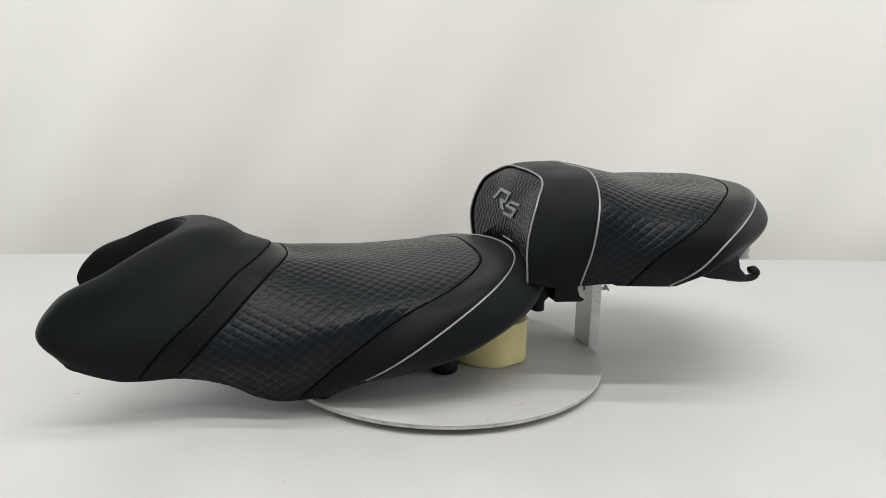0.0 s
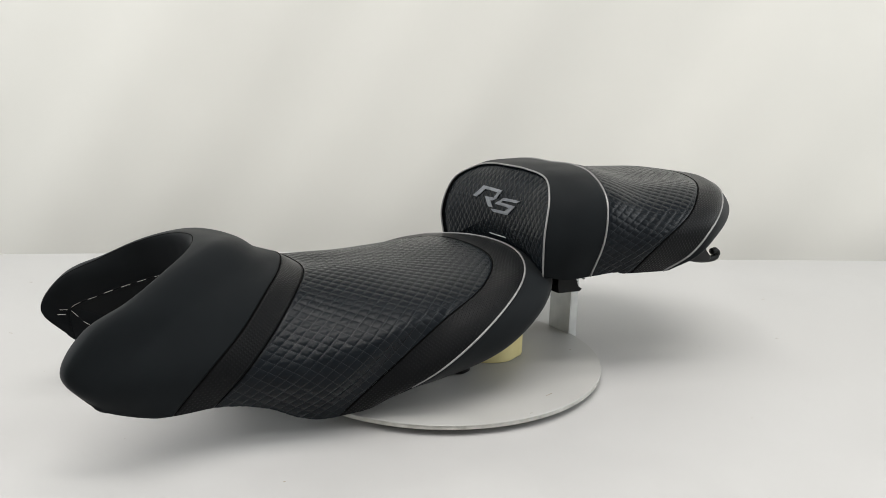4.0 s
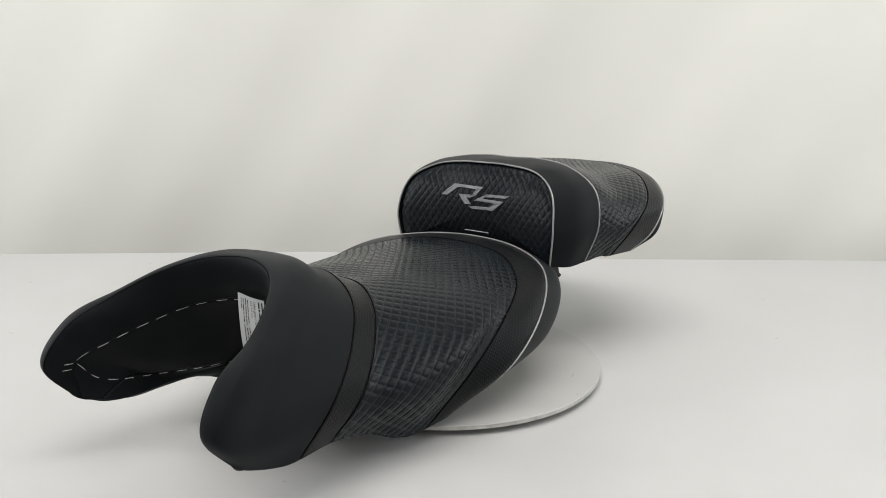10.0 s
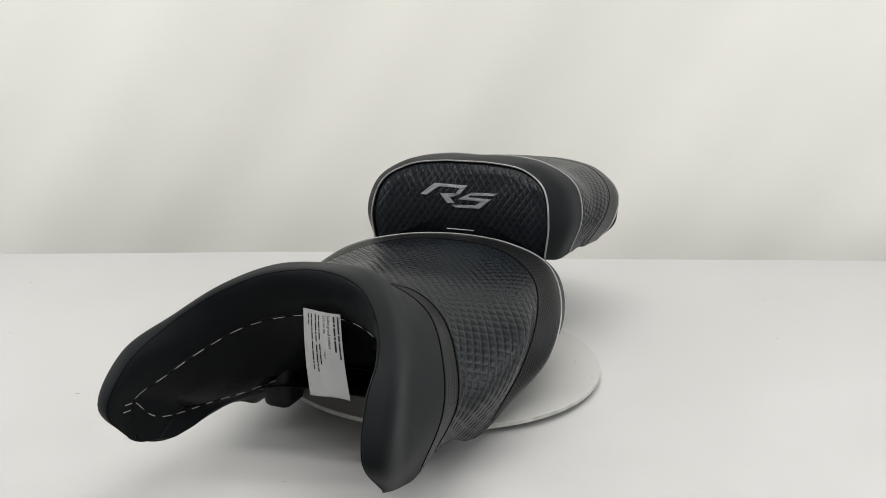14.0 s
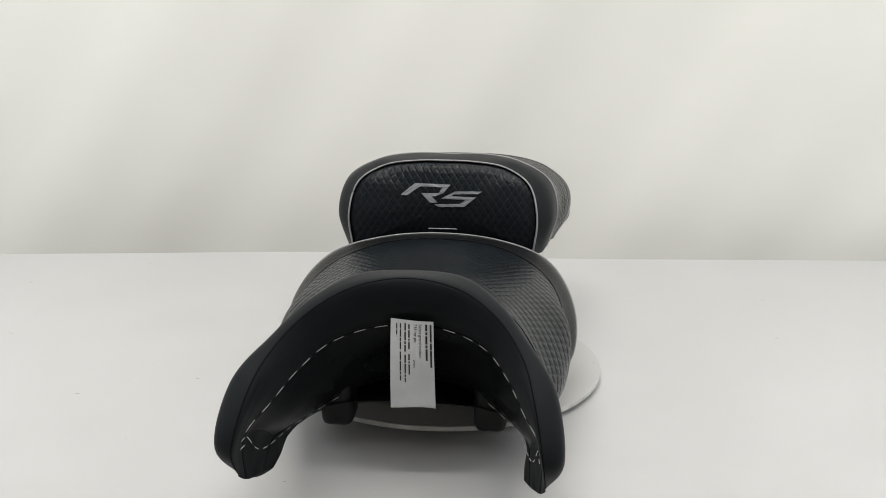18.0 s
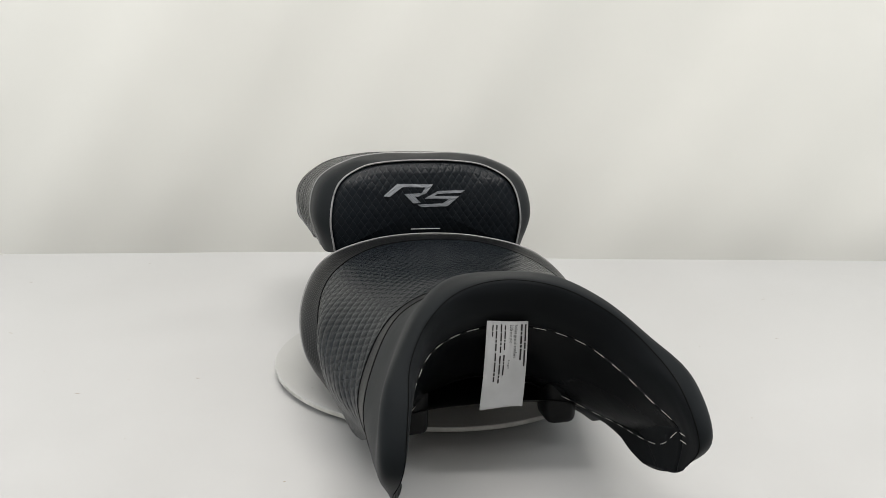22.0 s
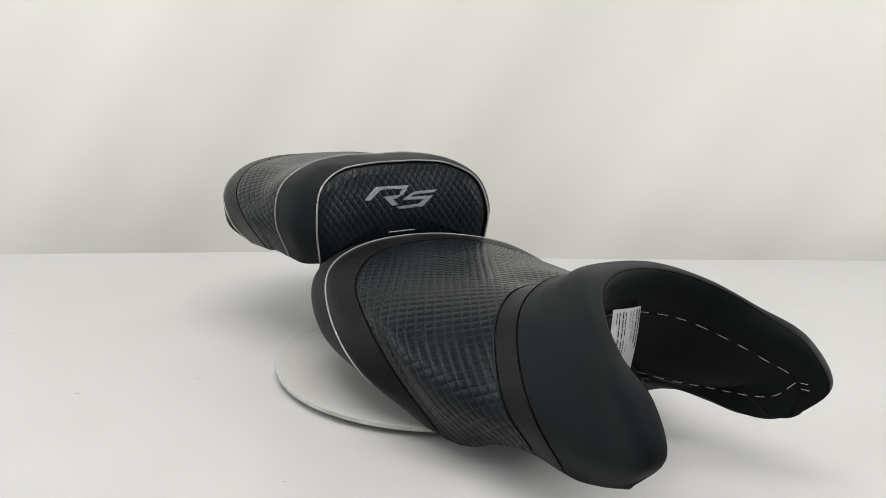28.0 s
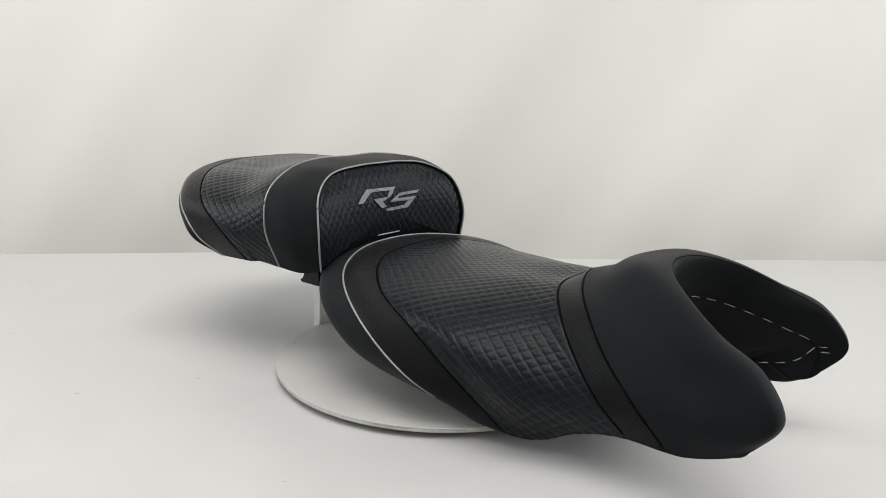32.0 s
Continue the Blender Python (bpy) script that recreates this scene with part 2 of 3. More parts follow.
def ring_bm(profile, sides, cx=0.0, cy=0.0):
    """A turned solid from (radius, height) pairs."""
    bm = bmesh.new()
    rings = []
    for r, z in profile:
        rings.append([bm.verts.new((cx + r * math.cos(2 * math.pi * k / sides), cy + r * math.sin(2 * math.pi * k / sides), z)) for k in range(sides)])
    for a, b in zip(rings[:-1], rings[1:]):
        for k in range(sides):
            bm.faces.new((a[k], a[(k + 1) % sides], b[(k + 1) % sides], b[k]))
    return bm, rings


def capped_bm(profile, sides, cx=0.0, cy=0.0):
    bm, rings = ring_bm(profile, sides, cx, cy)
    bm.faces.new(rings[0][::-1])
    bm.faces.new(rings[-1])
    return bm


# ---- the place ----
TABLE_Z = -0.006
DISC_TOP = 0.008


def structure(name, bm, mat, label, smooth=False):
    me = bpy.data.meshes.new(name)
    bm.to_mesh(me)
    bm.free()
    me.materials.append(mat)
    if smooth:
        me.polygons.foreach_set("use_smooth", [True] * len(me.polygons))
    ob = new(name, me)
    return tagged(ob, label, kind="structure")


def wall_y(x):
    """The far edge of the table's white sheeting: two shallow bends."""
    k = hermite([[0.50], [0.583], [0.630], [0.679], [0.669], [0.698], [0.729], [0.77]], [-1.6, -0.971, -0.641, -0.291, 0.26, 0.65, 1.065, 1.6], [x])
    return float(k[0][0])


def build_place():
    structure("floor", box_bm(-2.6, 2.6, -3.6, 1.5, -0.95, -0.90), FLOOR, "grey concrete workshop floor")
    structure("wall_south", box_bm(-2.6, 2.6, -3.66, -3.6, -0.9, 3.00), ROOM, "plain off-white painted wall")
    structure("wall_north", box_bm(-2.6, 2.6, 1.5, 1.56, -0.9, 3.00), ROOM, "plain off-white painted wall")
    # side walls with made-up openings that hold the added fill lamps
    for name, x0, x1 in (("wall_east", 2.6, 2.66), ("wall_west", -2.66, -2.6)):
        bm = box_bm(x0, x1, -3.66, -1.78, -0.9, 3.00)
        for y0, y1, z0, z1 in ((0.68, 1.56, -0.9, 3.0), (-1.78, 0.68, -0.9, 0.47), (-1.78, 0.68, 2.03, 3.0)):
            piece = box_bm(x0, x1, y0, y1, z0, z1)
            me = bpy.data.meshes.new("piece")
            piece.to_mesh(me)
            piece.free()
            bm.from_mesh(me)
            bpy.data.meshes.remove(me)
        structure(name, bm, ROOM, "plain off-white painted wall with an opening for the added side light")
    structure("ceiling", box_bm(-2.66, 2.66, -3.66, 1.56, 3.00, 3.05), ROOM, "plain white painted ceiling")
    bm = bmesh.new()
    rim = [(-1.55, -0.75), (1.55, -0.75)] + [(1.55 - 3.1 * i / 40, wall_y(1.55 - 3.1 * i / 40)) for i in range(41)]
    top, low = ([bm.verts.new((x, y, z)) for x, y in rim] for z in (TABLE_Z, TABLE_Z - 0.04))
    bm.faces.new(top)
    bm.faces.new(low[::-1])
    for i in range(len(rim)):
        j = (i + 1) % len(rim)
        bm.faces.new((top[i], low[i], low[j], top[j]))
    structure("work_table", bm, TABLE, "large work table covered in smooth white sheeting")
    bm = bmesh.new()
    # backdrop sheet: hangs behind the table, with soft slanting folds
    nx, nz = 150, 90
    sheets = []
    for back in (0.0, 0.003):
        rows = []
        for j in range(nz + 1):
            z = -0.88 + 3.2 * j / nz
            row = []
            for i in range(nx + 1):
                x = -2.1 + 4.2 * i / nx
                k = x - 0.75 * z
                y = 0.86 + 0.020 * math.sin(3.1 * k + 0.9) + 0.0075 * math.sin(8.3 * k + 0.4 * math.sin(2.2 * z)) + 0.0022 * math.sin(21 * k + 1.7 * z + 1.3)
                row.append(bm.verts.new((x, y + back, z)))
            rows.append(row)
        sheets.append(rows)
    front, rear = sheets
    for a, b, c, d in zip(front[:-1], front[1:], rear[:-1], rear[1:]):
        for i in range(nx):
            bm.faces.new((a[i], a[i + 1], b[i + 1], b[i]))
            bm.faces.new((c[i], d[i], d[i + 1], c[i + 1]))
        for i in (0, nx):
            bm.faces.new((a[i], b[i], d[i], c[i]))
    for j in (0, nz):
        for i in range(nx):
            bm.faces.new((front[j][i], rear[j][i], rear[j][i + 1], front[j][i + 1]))
    structure("backdrop", bm, WALL, "off-white backdrop sheet hanging behind the table", True)


build_place()

# ---- seat cover: girth curves from the centre line to the hem ----
RIDER = {
    "H": [(0, -0.2347, 0.0719), (0.0424, -0.2425, 0.0684), (0.0786, -0.2660, 0.0624), (0.1031, -0.3023, 0.0573), (0.1144, -0.3446, 0.0539), (0.1110, -0.3894, 0.0540), (0.1095, -0.4150, 0.0560)],
    "N": [(0, -0.2535, 0.0807), (0.0405, -0.2613, 0.0767), (0.0748, -0.2843, 0.0690), (0.0988, -0.3194, 0.0638), (0.1125, -0.3606, 0.0668), (0.1140, -0.4062, 0.0751), (0.1135, -0.4340, 0.0620)],
    "M": [(0, -0.2831, 0.1175), (0.0384, -0.2917, 0.1140), (0.0694, -0.3160, 0.1064), (0.0902, -0.3508, 0.0979), (0.1050, -0.3899, 0.0919), (0.1163, -0.4311, 0.0935), (0.1180, -0.4460, 0.0650)],
    "S": [(0, -0.3175, 0.1599), (0.0403, -0.3252, 0.1568), (0.0726, -0.3493, 0.1494), (0.0922, -0.3847, 0.1373), (0.1057, -0.4234, 0.1232), (0.1201, -0.4555, 0.1051), (0.1210, -0.4530, 0.0670)],
    "I": [(0, -0.3361, 0.1856), (0.0440, -0.3443, 0.1821), (0.0775, -0.3715, 0.1719), (0.0960, -0.4106, 0.1585), (0.1076, -0.4507, 0.1411), (0.1180, -0.4707, 0.1096), (0.1230, -0.4580, 0.0700)],
    "A": [(0, -0.3341, 0.2101), (0.0473, -0.3487, 0.2051), (0.0820, -0.3820, 0.1902), (0.1041, -0.4223, 0.1692), (0.1130, -0.4658, 0.1468), (0.1192, -0.4870, 0.1114), (0.1245, -0.4600, 0.0725)],
    "C1": [(0, -0.3063, 0.2095), (0.0486, -0.3284, 0.2093), (0.0836, -0.3681, 0.1963), (0.1090, -0.4119, 0.1743), (0.1262, -0.4588, 0.1511), (0.1304, -0.4851, 0.1116), (0.1240, -0.4530, 0.0680)],
    "C2": [(0, -0.2571, 0.1877), (0.0493, -0.2756, 0.1872), (0.0854, -0.3128, 0.1762), (0.1090, -0.3568, 0.1567), (0.1240, -0.4025, 0.1319), (0.1359, -0.4364, 0.0933), (0.1232, -0.4164, 0.0530)],
    "B3": [(0, -0.2322, 0.1792), (0.0516, -0.2485, 0.1738), (0.0950, -0.2787, 0.1599), (0.1221, -0.3148, 0.1279), (0.1363, -0.3558, 0.0927), (0.1267, -0.3894, 0.0503)],
    "B4": [(0, -0.2108, 0.1671), (0.0521, -0.2194, 0.1665), (0.0950, -0.2465, 0.1519), (0.1235, -0.2806, 0.1222), (0.1379, -0.3178, 0.0863), (0.1261, -0.3483, 0.0500)],
    "D1": [(0, -0.1527, 0.1637), (0.0591, -0.1579, 0.1619), (0.1115, -0.1797, 0.1452), (0.1466, -0.2179, 0.1156), (0.1542, -0.2640, 0.0786), (0.1258, -0.2948, 0.0379)],
    "D2": [(0, -0.0742, 0.1616), (0.0699, -0.0818, 0.1574), (0.1309, -0.1128, 0.1425), (0.1668, -0.1651, 0.1142), (0.1633, -0.2198, 0.0702), (0.1297, -0.2552, 0.0189)],
    "C8": [(0, 0.0373, 0.1691), (0.0814, 0.0318, 0.1615), (0.1391, -0.0201, 0.1443), (0.1652, -0.0920, 0.1181), (0.1639, -0.1583, 0.0718), (0.1396, -0.2130, 0.0153)],
    "C9": [(0, 0.0941, 0.1648), (0.0836, 0.0780, 0.1607), (0.1516, 0.0309, 0.1457), (0.1840, -0.0370, 0.1096), (0.1836, -0.1078, 0.0641), (0.1457, -0.1705, 0.0210)],
    "R1": [(0, 0.1374, 0.1548), (0.0906, 0.1228, 0.1450), (0.1578, 0.0680, 0.1193), (0.1801, -0.0085, 0.0770), (0.1649, -0.0922, 0.0464), (0.1353, -0.1754, 0.0259)],
    "R2": [(0, 0.1341, 0.1207), (0.0831, 0.1172, 0.1101), (0.1384, 0.0568, 0.0884), (0.1555, -0.0199, 0.0581), (0.1464, -0.1004, 0.0364), (0.1278, -0.1817, 0.0289)],
}
PILLION = {
    "P1": [(0, 0.1138, 0.2735), (0.0403, 0.1158, 0.2725), (0.0941, 0.1138, 0.2636), (0.1268, 0.0964, 0.2432), (0.1406, 0.0813, 0.1938), (0.1358, 0.0848, 0.1421)],
    "PB": [(0, 0.1447, 0.2772), (0.0518, 0.1457, 0.2749), (0.1100, 0.1381, 0.2672), (0.1490, 0.1199, 0.2396), (0.1614, 0.1066, 0.1922), (0.1480, 0.1107, 0.1381)],
    "P2": [(0, 0.1899, 0.2765), (0.0567, 0.1887, 0.2768), (0.1090, 0.1804, 0.2684), (0.1614, 0.1647, 0.2364), (0.1718, 0.1555, 0.1945), (0.1570, 0.1469, 0.1411)],
    "PC": [(0, 0.2807, 0.2612), (0.0693, 0.2741, 0.2587), (0.1321, 0.2483, 0.2479), (0.1740, 0.2174, 0.2187), (0.1809, 0.1936, 0.1835), (0.1633, 0.1810, 0.1441)],
    "P3": [(0, 0.4065, 0.2583), (0.0814, 0.3889, 0.2556), (0.1520, 0.3380, 0.2441), (0.1879, 0.2839, 0.2150), (0.1889, 0.2309, 0.1790), (0.1686, 0.2059, 0.1417)],
    "P4": [(0, 0.4437, 0.2486), (0.0812, 0.4265, 0.2493), (0.1538, 0.3854, 0.2364), (0.1978, 0.3199, 0.1982), (0.1936, 0.2880, 0.1646), (0.1749, 0.2587, 0.1408)],
    "P5": [(0, 0.4754, 0.2231), (0.0720, 0.4559, 0.2207), (0.1469, 0.4111, 0.2146), (0.1892, 0.3424, 0.1871), (0.1964, 0.2980, 0.1618), (0.1748, 0.2703, 0.1408)],
    "P6": [(0, 0.4506, 0.1568), (0.0720, 0.4296, 0.1532), (0.1325, 0.3686, 0.1577), (0.1639, 0.3012, 0.1577), (0.1695, 0.2991, 0.1542), (0.1641, 0.2689, 0.1413)],
}


def underside(name, skin, first, last, rise, parent, mat):
    """The base pan: a dished tray that closes the cover from below, from hem to hem."""
    P = skin.grid(first, last, 0.006, 0.004)
    left, right = P[:, 0], P[:, -1]
    s = np.linspace(0, 1, 25)[None, :, None]
    Q = left[:, None] * (1 - s) + right[:, None] * s
    Q[..., 2] += rise * (1 - (2 * s[..., 0] - 1) ** 4)
    return part_mesh(name, grid_mesh(name, Q), mat, parent)


def dashes(name, line, dash, gap, radius, lift, mat, parent, start=0.0, stop=None):
    """Single stitches laid along a line, each a cord of its own."""
    L = np.asarray(line, float) + lift
    d = np.concatenate([[0], np.cumsum(np.linalg.norm(np.diff(L, axis=0), axis=1))])
    s = start
    stop = d[-1] if stop is None else stop
    while s + dash < stop:
        k = np.linspace(s, s + dash * random.uniform(0.85, 1.1), 5)
        P = np.stack([np.interp(k, d, L[:, c]) for c in range(3)], 1)
        tube(name, P, radius, mat, parent, sides=5)
        s += dash + gap * random.uniform(0.85, 1.2)


def hem_strip(skin, inner, first, last, side):
    """Closes a wing from below, between the inside hem and the outside hem."""
    H = skin.line(inner)
    outer = skin.grid(first, last, 0.004, 0.004)
    n = len(H) // 2
    a = H[n:] if side > 0 else H[n::-1]
    b = outer[:, -1] if side > 0 else outer[:, 0]
    a = a[::-1][:int(0.62 * n)]
    m = 40
    ra = np.stack([np.interp(np.linspace(0, 1, m), np.linspace(0, 1, len(a)), a[:, c]) for c in range(3)], 1)
    rb = np.stack([np.interp(np.linspace(0, 1, m), np.linspace(0, 1, len(b)), b[:, c]) for c in range(3)], 1)
    t = np.linspace(0, 1, 7)[None, :, None]
    P = ra[:, None] * (1 - t) + rb[:, None] * t
    P[..., 2] -= 0.004 * np.sin(np.pi * t[..., 0])
    return grid_mesh("hem", P)


def wing_tip(skin, first, last, side):
    """Closes the lower tip of a wing with a small rounded cap."""
    P = skin.grid(first, last, 0.003, 0.004)
    rim = P[:, -1] if side > 0 else P[:, 0]
    inner = P[:, -3] if side > 0 else P[:, 2]
    rim = np.concatenate([rim, np.linspace(rim[-1], rim[0], 9)[1:-1]])
    mid = rim.mean(0)
    push = (rim[:len(inner)] - inner).mean(0)
    push = push / (np.linalg.norm(push) + 1e-9)
    t = np.linspace(0, 1, 7)[:, None, None]
    Q = rim[None] * (1 - t) + mid * t
    Q += (0.0018 * np.sin(np.pi * np.clip(t, 0, 0.999)) ** 0.7) * push
    return grid_mesh("wing_tip", Q, closed=True, flip=side < 0)


def build_rider():
    seat = tagged(new("rider_seat"), "black vinyl motorcycle rider seat with quilted top and silver piping", "motorcycle seat")
    sk = Skin(list(RIDER.values()), list(RIDER))
    panel("inner_hem", sk, "H", "N", INNER, seat, "turned-in black vinyl hem", 0.003, 0.004, ends=(False, True))
    panel("liner", sk, "N", "S", LINER, seat, "glossy black liner under the front arch", 0.004, 0.004, v0=0.085, v1=0.915)
    for v0, v1 in ((0.0, 0.085), (0.915, 1.0)):
        panel("lip_corner", sk, "N", "S", INNER, seat, "matt black vinyl corner of the lip", 0.003, 0.002, v0=v0, v1=v1)
    panel("front_lip", sk, "S", "A", INNER, seat, "matt black inner lip of the arch", 0.003, 0.004, ends=(True, False))
    panel("cowl", sk, "A", "B3", VINYL, seat, "smooth matt black vinyl cowl", 0.0035, 0.004, ends=(False, True))
    panel("carbon_band", sk, "B3", "B4", WEAVE, seat, "black carbon-weave vinyl band", 0.002, 0.003, kind="weave")
    panel("quilted_panel", sk, "B4", "C8", QUILT, seat, "black quilted vinyl with lozenge stitching", 0.0013, 0.0013, kind="quilt")
    panel("rear_carbon_band", sk, "C8", "C9", WEAVE, seat, "black carbon-weave vinyl band", 0.002, 0.003, kind="weave")
    panel("skirt", sk, "C9", "R2", VINYL, seat, "smooth black vinyl skirt", 0.004, 0.004, ends=(True, False))
    for a in ("A", "B3", "B4", "C8"):
        tube("seam", sk.line(a)[2:-2], 0.00045 if a == "A" else 0.0006, THREAD, seat)
    tube("piping", sk.line("C9")[9:-9] + np.array([0, 0, 0.0010]), 0.0013, PIPING, seat, "silver-grey piping cord")
    underside("base_pan", sk, "D1", "R2", 0.030, seat, PLASTIC)
    for side in (-1, 1):
        part_mesh("hem", hem_strip(sk, "H", "C1", "D1", side), VINYL, seat)
        part_mesh("wing_tip", wing_tip(sk, "H", "C1", side), VINYL, seat, "rounded lower tip of the wing")
    # white tacking stitches round the liner
    S, N = sk.line("S"), sk.line("N")
    m = len(S)
    cut = int(0.082 * m)
    dashes("stitch", S[cut:-cut], 0.0115, 0.0095, 0.00026, np.array([0, -0.0016, 0.0]), WHITE_THREAD, seat, 0.004)
    n, A = len(N), sk.line("A")
    for side in (-1, 1):
        row = (lambda c: c) if side > 0 else (lambda c: c[::-1])
        s_, n_, a_ = row(S), row(N), row(A)
        corner = s_[-1 - cut]
        lower = n_[int(0.66 * n):int(0.83 * n)][::-1]
        bend = np.array([side * 0.1165, -0.4240, 0.0790])
        turn = hermite([corner, bend, lower[0]], [0, 0.045, 0.085], np.linspace(0, 0.085, 30))
        dashes("stitch", np.concatenate([turn, lower[1:]]), 0.0105, 0.0085, 0.00026, np.array([-side * 0.0022, -0.0022, 0.0012]), WHITE_THREAD, seat, 0.003)
        out = np.linspace(corner, corner * 0.35 + a_[-1 - cut] * 0.65, 12)
        for shift in (0.0, -0.006):
            dashes("stitch", out + np.array([0, 0, shift]), 0.0085, 0.003, 0.00026, np.array([-side * 0.0018, -0.0020, 0.0004]), WHITE_THREAD, seat, 0.002 - shift * 0.4)
    # rubber bumpers and feet below
    for side in (-1, 1):
        bm = box_bm(side * 0.080 - 0.017, side * 0.080 + 0.017, -0.292, -0.252, 0.035, 0.092, 0.009, 3)
        part("bumper", bm, PLASTIC, seat, "black rubber bumper block")
        part("stud", capped_bm([(0.004, 0.048), (0.007, 0.050), (0.007, 0.056), (0.004, 0.062)], 14, side * 0.106, -0.278), STEEL, seat, "small grey metal stud")
        part("rubber_foot", capped_bm([(0.014, DISC_TOP), (0.018, DISC_TOP + 0.003), (0.017, DISC_TOP + 0.012), (0.012, 0.060)], 24, side * 0.072, -0.012), PLASTIC, seat, "round black rubber foot")
        part("rubber_foot", capped_bm([(0.008, DISC_TOP), (0.010, DISC_TOP + 0.002), (0.010, DISC_TOP + 0.010), (0.008, 0.050)], 20, side * 0.118, -0.180), PLASTIC, seat, "round black rubber foot")
    build_label(seat)
    return seat, sk


def build_label(seat):
    """A printed paper label that hangs under the arch; unreadable print becomes bars."""
    def face(a, b):
        # a: 0..1 across, b: 0..1 down
        x = (-0.0169 - 0.0018 * b) * (1 - a) + (0.0235 + 0.0023 * b) * a
        y = -0.3345 + 0.014 * b - 0.0035 * math.sin(math.pi * b) + 0.0012 * math.cos(5 * a + 2 * b)
        z = 0.1705 - 0.0966 * b - 0.002 * a * (1 - b) + 0.0012 * math.sin(3 * a) * b
        return (x, y, z)
    P = np.array([[face(a, b) for a in np.linspace(0, 1, 13)] for b in np.linspace(0, 1, 25)])
    back = P + np.array([0, 0.0005, 0])
    Q = np.concatenate([P, back[::-1]])
    lab = part_mesh("paper_label", grid_mesh("paper_label", Q, flip=True), PAPER, seat, "white printed paper label hanging under the arch")

    def strip(a0, a1, b0, b1):
        n = max(2, int((b1 - b0) / 0.03) + 2)
        bm = bmesh.new()
        prev = None
        for b in np.linspace(b0, b1, n):
            row = [bm.verts.new((p[0], p[1] - 0.0004, p[2])) for p in (face(a0, b), face(a1, b))]
            if prev:
                bm.faces.new((prev[0], row[0], row[1], prev[1]))
            prev = row
        bmesh.ops.solidify(bm, geom=bm.faces[:], thickness=0.0001)
        part("print_bar", bm, INK, lab, smooth=False)

    def line(b0, lengths, gap=0.012):
        spans = []
        for n in lengths:
            spans.append((b0, b0 + n))
            b0 += n + gap
        return spans

    rows = [(0.935, 0.040, line(0.03, [0.19, 0.07, 0.19])), (0.835, 0.045, line(0.03, [0.07, 0.03, 0.09, 0.03, 0.13])),
            (0.435, 0.030, line(0.04, [0.05, 0.08, 0.02, 0.08]) + line(0.36, [0.07, 0.02, 0.12])),
            (0.345, 0.032, line(0.03, [0.08, 0.09, 0.03, 0.07]) + line(0.37, [0.09, 0.11, 0.03, 0.05])),
            (0.235, 0.032, line(0.04, [0.05, 0.08, 0.03, 0.08]) + line(0.34, [0.09, 0.11, 0.03, 0.06])),
            (0.145, 0.026, line(0.04, [0.06, 0.05]))]
    for a, w, spans in rows:
        for b0, b1 in spans:
            strip(a - w / 2, a + w / 2, b0, b1)
    for body, a, b, size in (("Selles grand confort", 0.66, 0.03, 0.0044), ("235 mc pic", 0.55, 0.03, 0.0044), ("Longue", 0.535, 0.42, 0.0032)):
        cu = bpy.data.curves.new("words", "FONT")
        cu.body, cu.size = body, size
        tmp = new("words", cu)
        me = bpy.data.meshes.new_from_object(tmp)
        bpy.data.objects.remove(tmp)
        for v in me.vertices:
            p = face(a + v.co.y / 0.041, b + v.co.x / 0.0966)
            v.co = (p[0], p[1] - 0.0005, p[2])
        part_mesh("printed_words", me, INK, lab, smooth=False)


def front_face(sk, step):
    """The upright front pad of the pillion seat: a closed loop filled towards its middle."""
    edge = sk.line("P1", 321)
    n = 140
    low = np.linspace(edge[-1], edge[0], n + 2)[1:-1]
    sag = np.sin(np.linspace(0, math.pi, n + 2)[1:-1])
    low[:, 2] += 0.008 * sag ** 0.7
    low[:, 1] += 0.026 * sag ** 0.7
    loop = np.concatenate([edge, low])
    mid = np.array([0, 0.0962, 0.205])
    s = np.linspace(1, 0.001, int(0.14 / step))[:, None, None]
    P = mid + (loop[None] - mid) * s
    P[..., 1] = mid[1] + (loop[None, :, 1] - mid[1]) * s[..., 0] ** 2.2
    return P


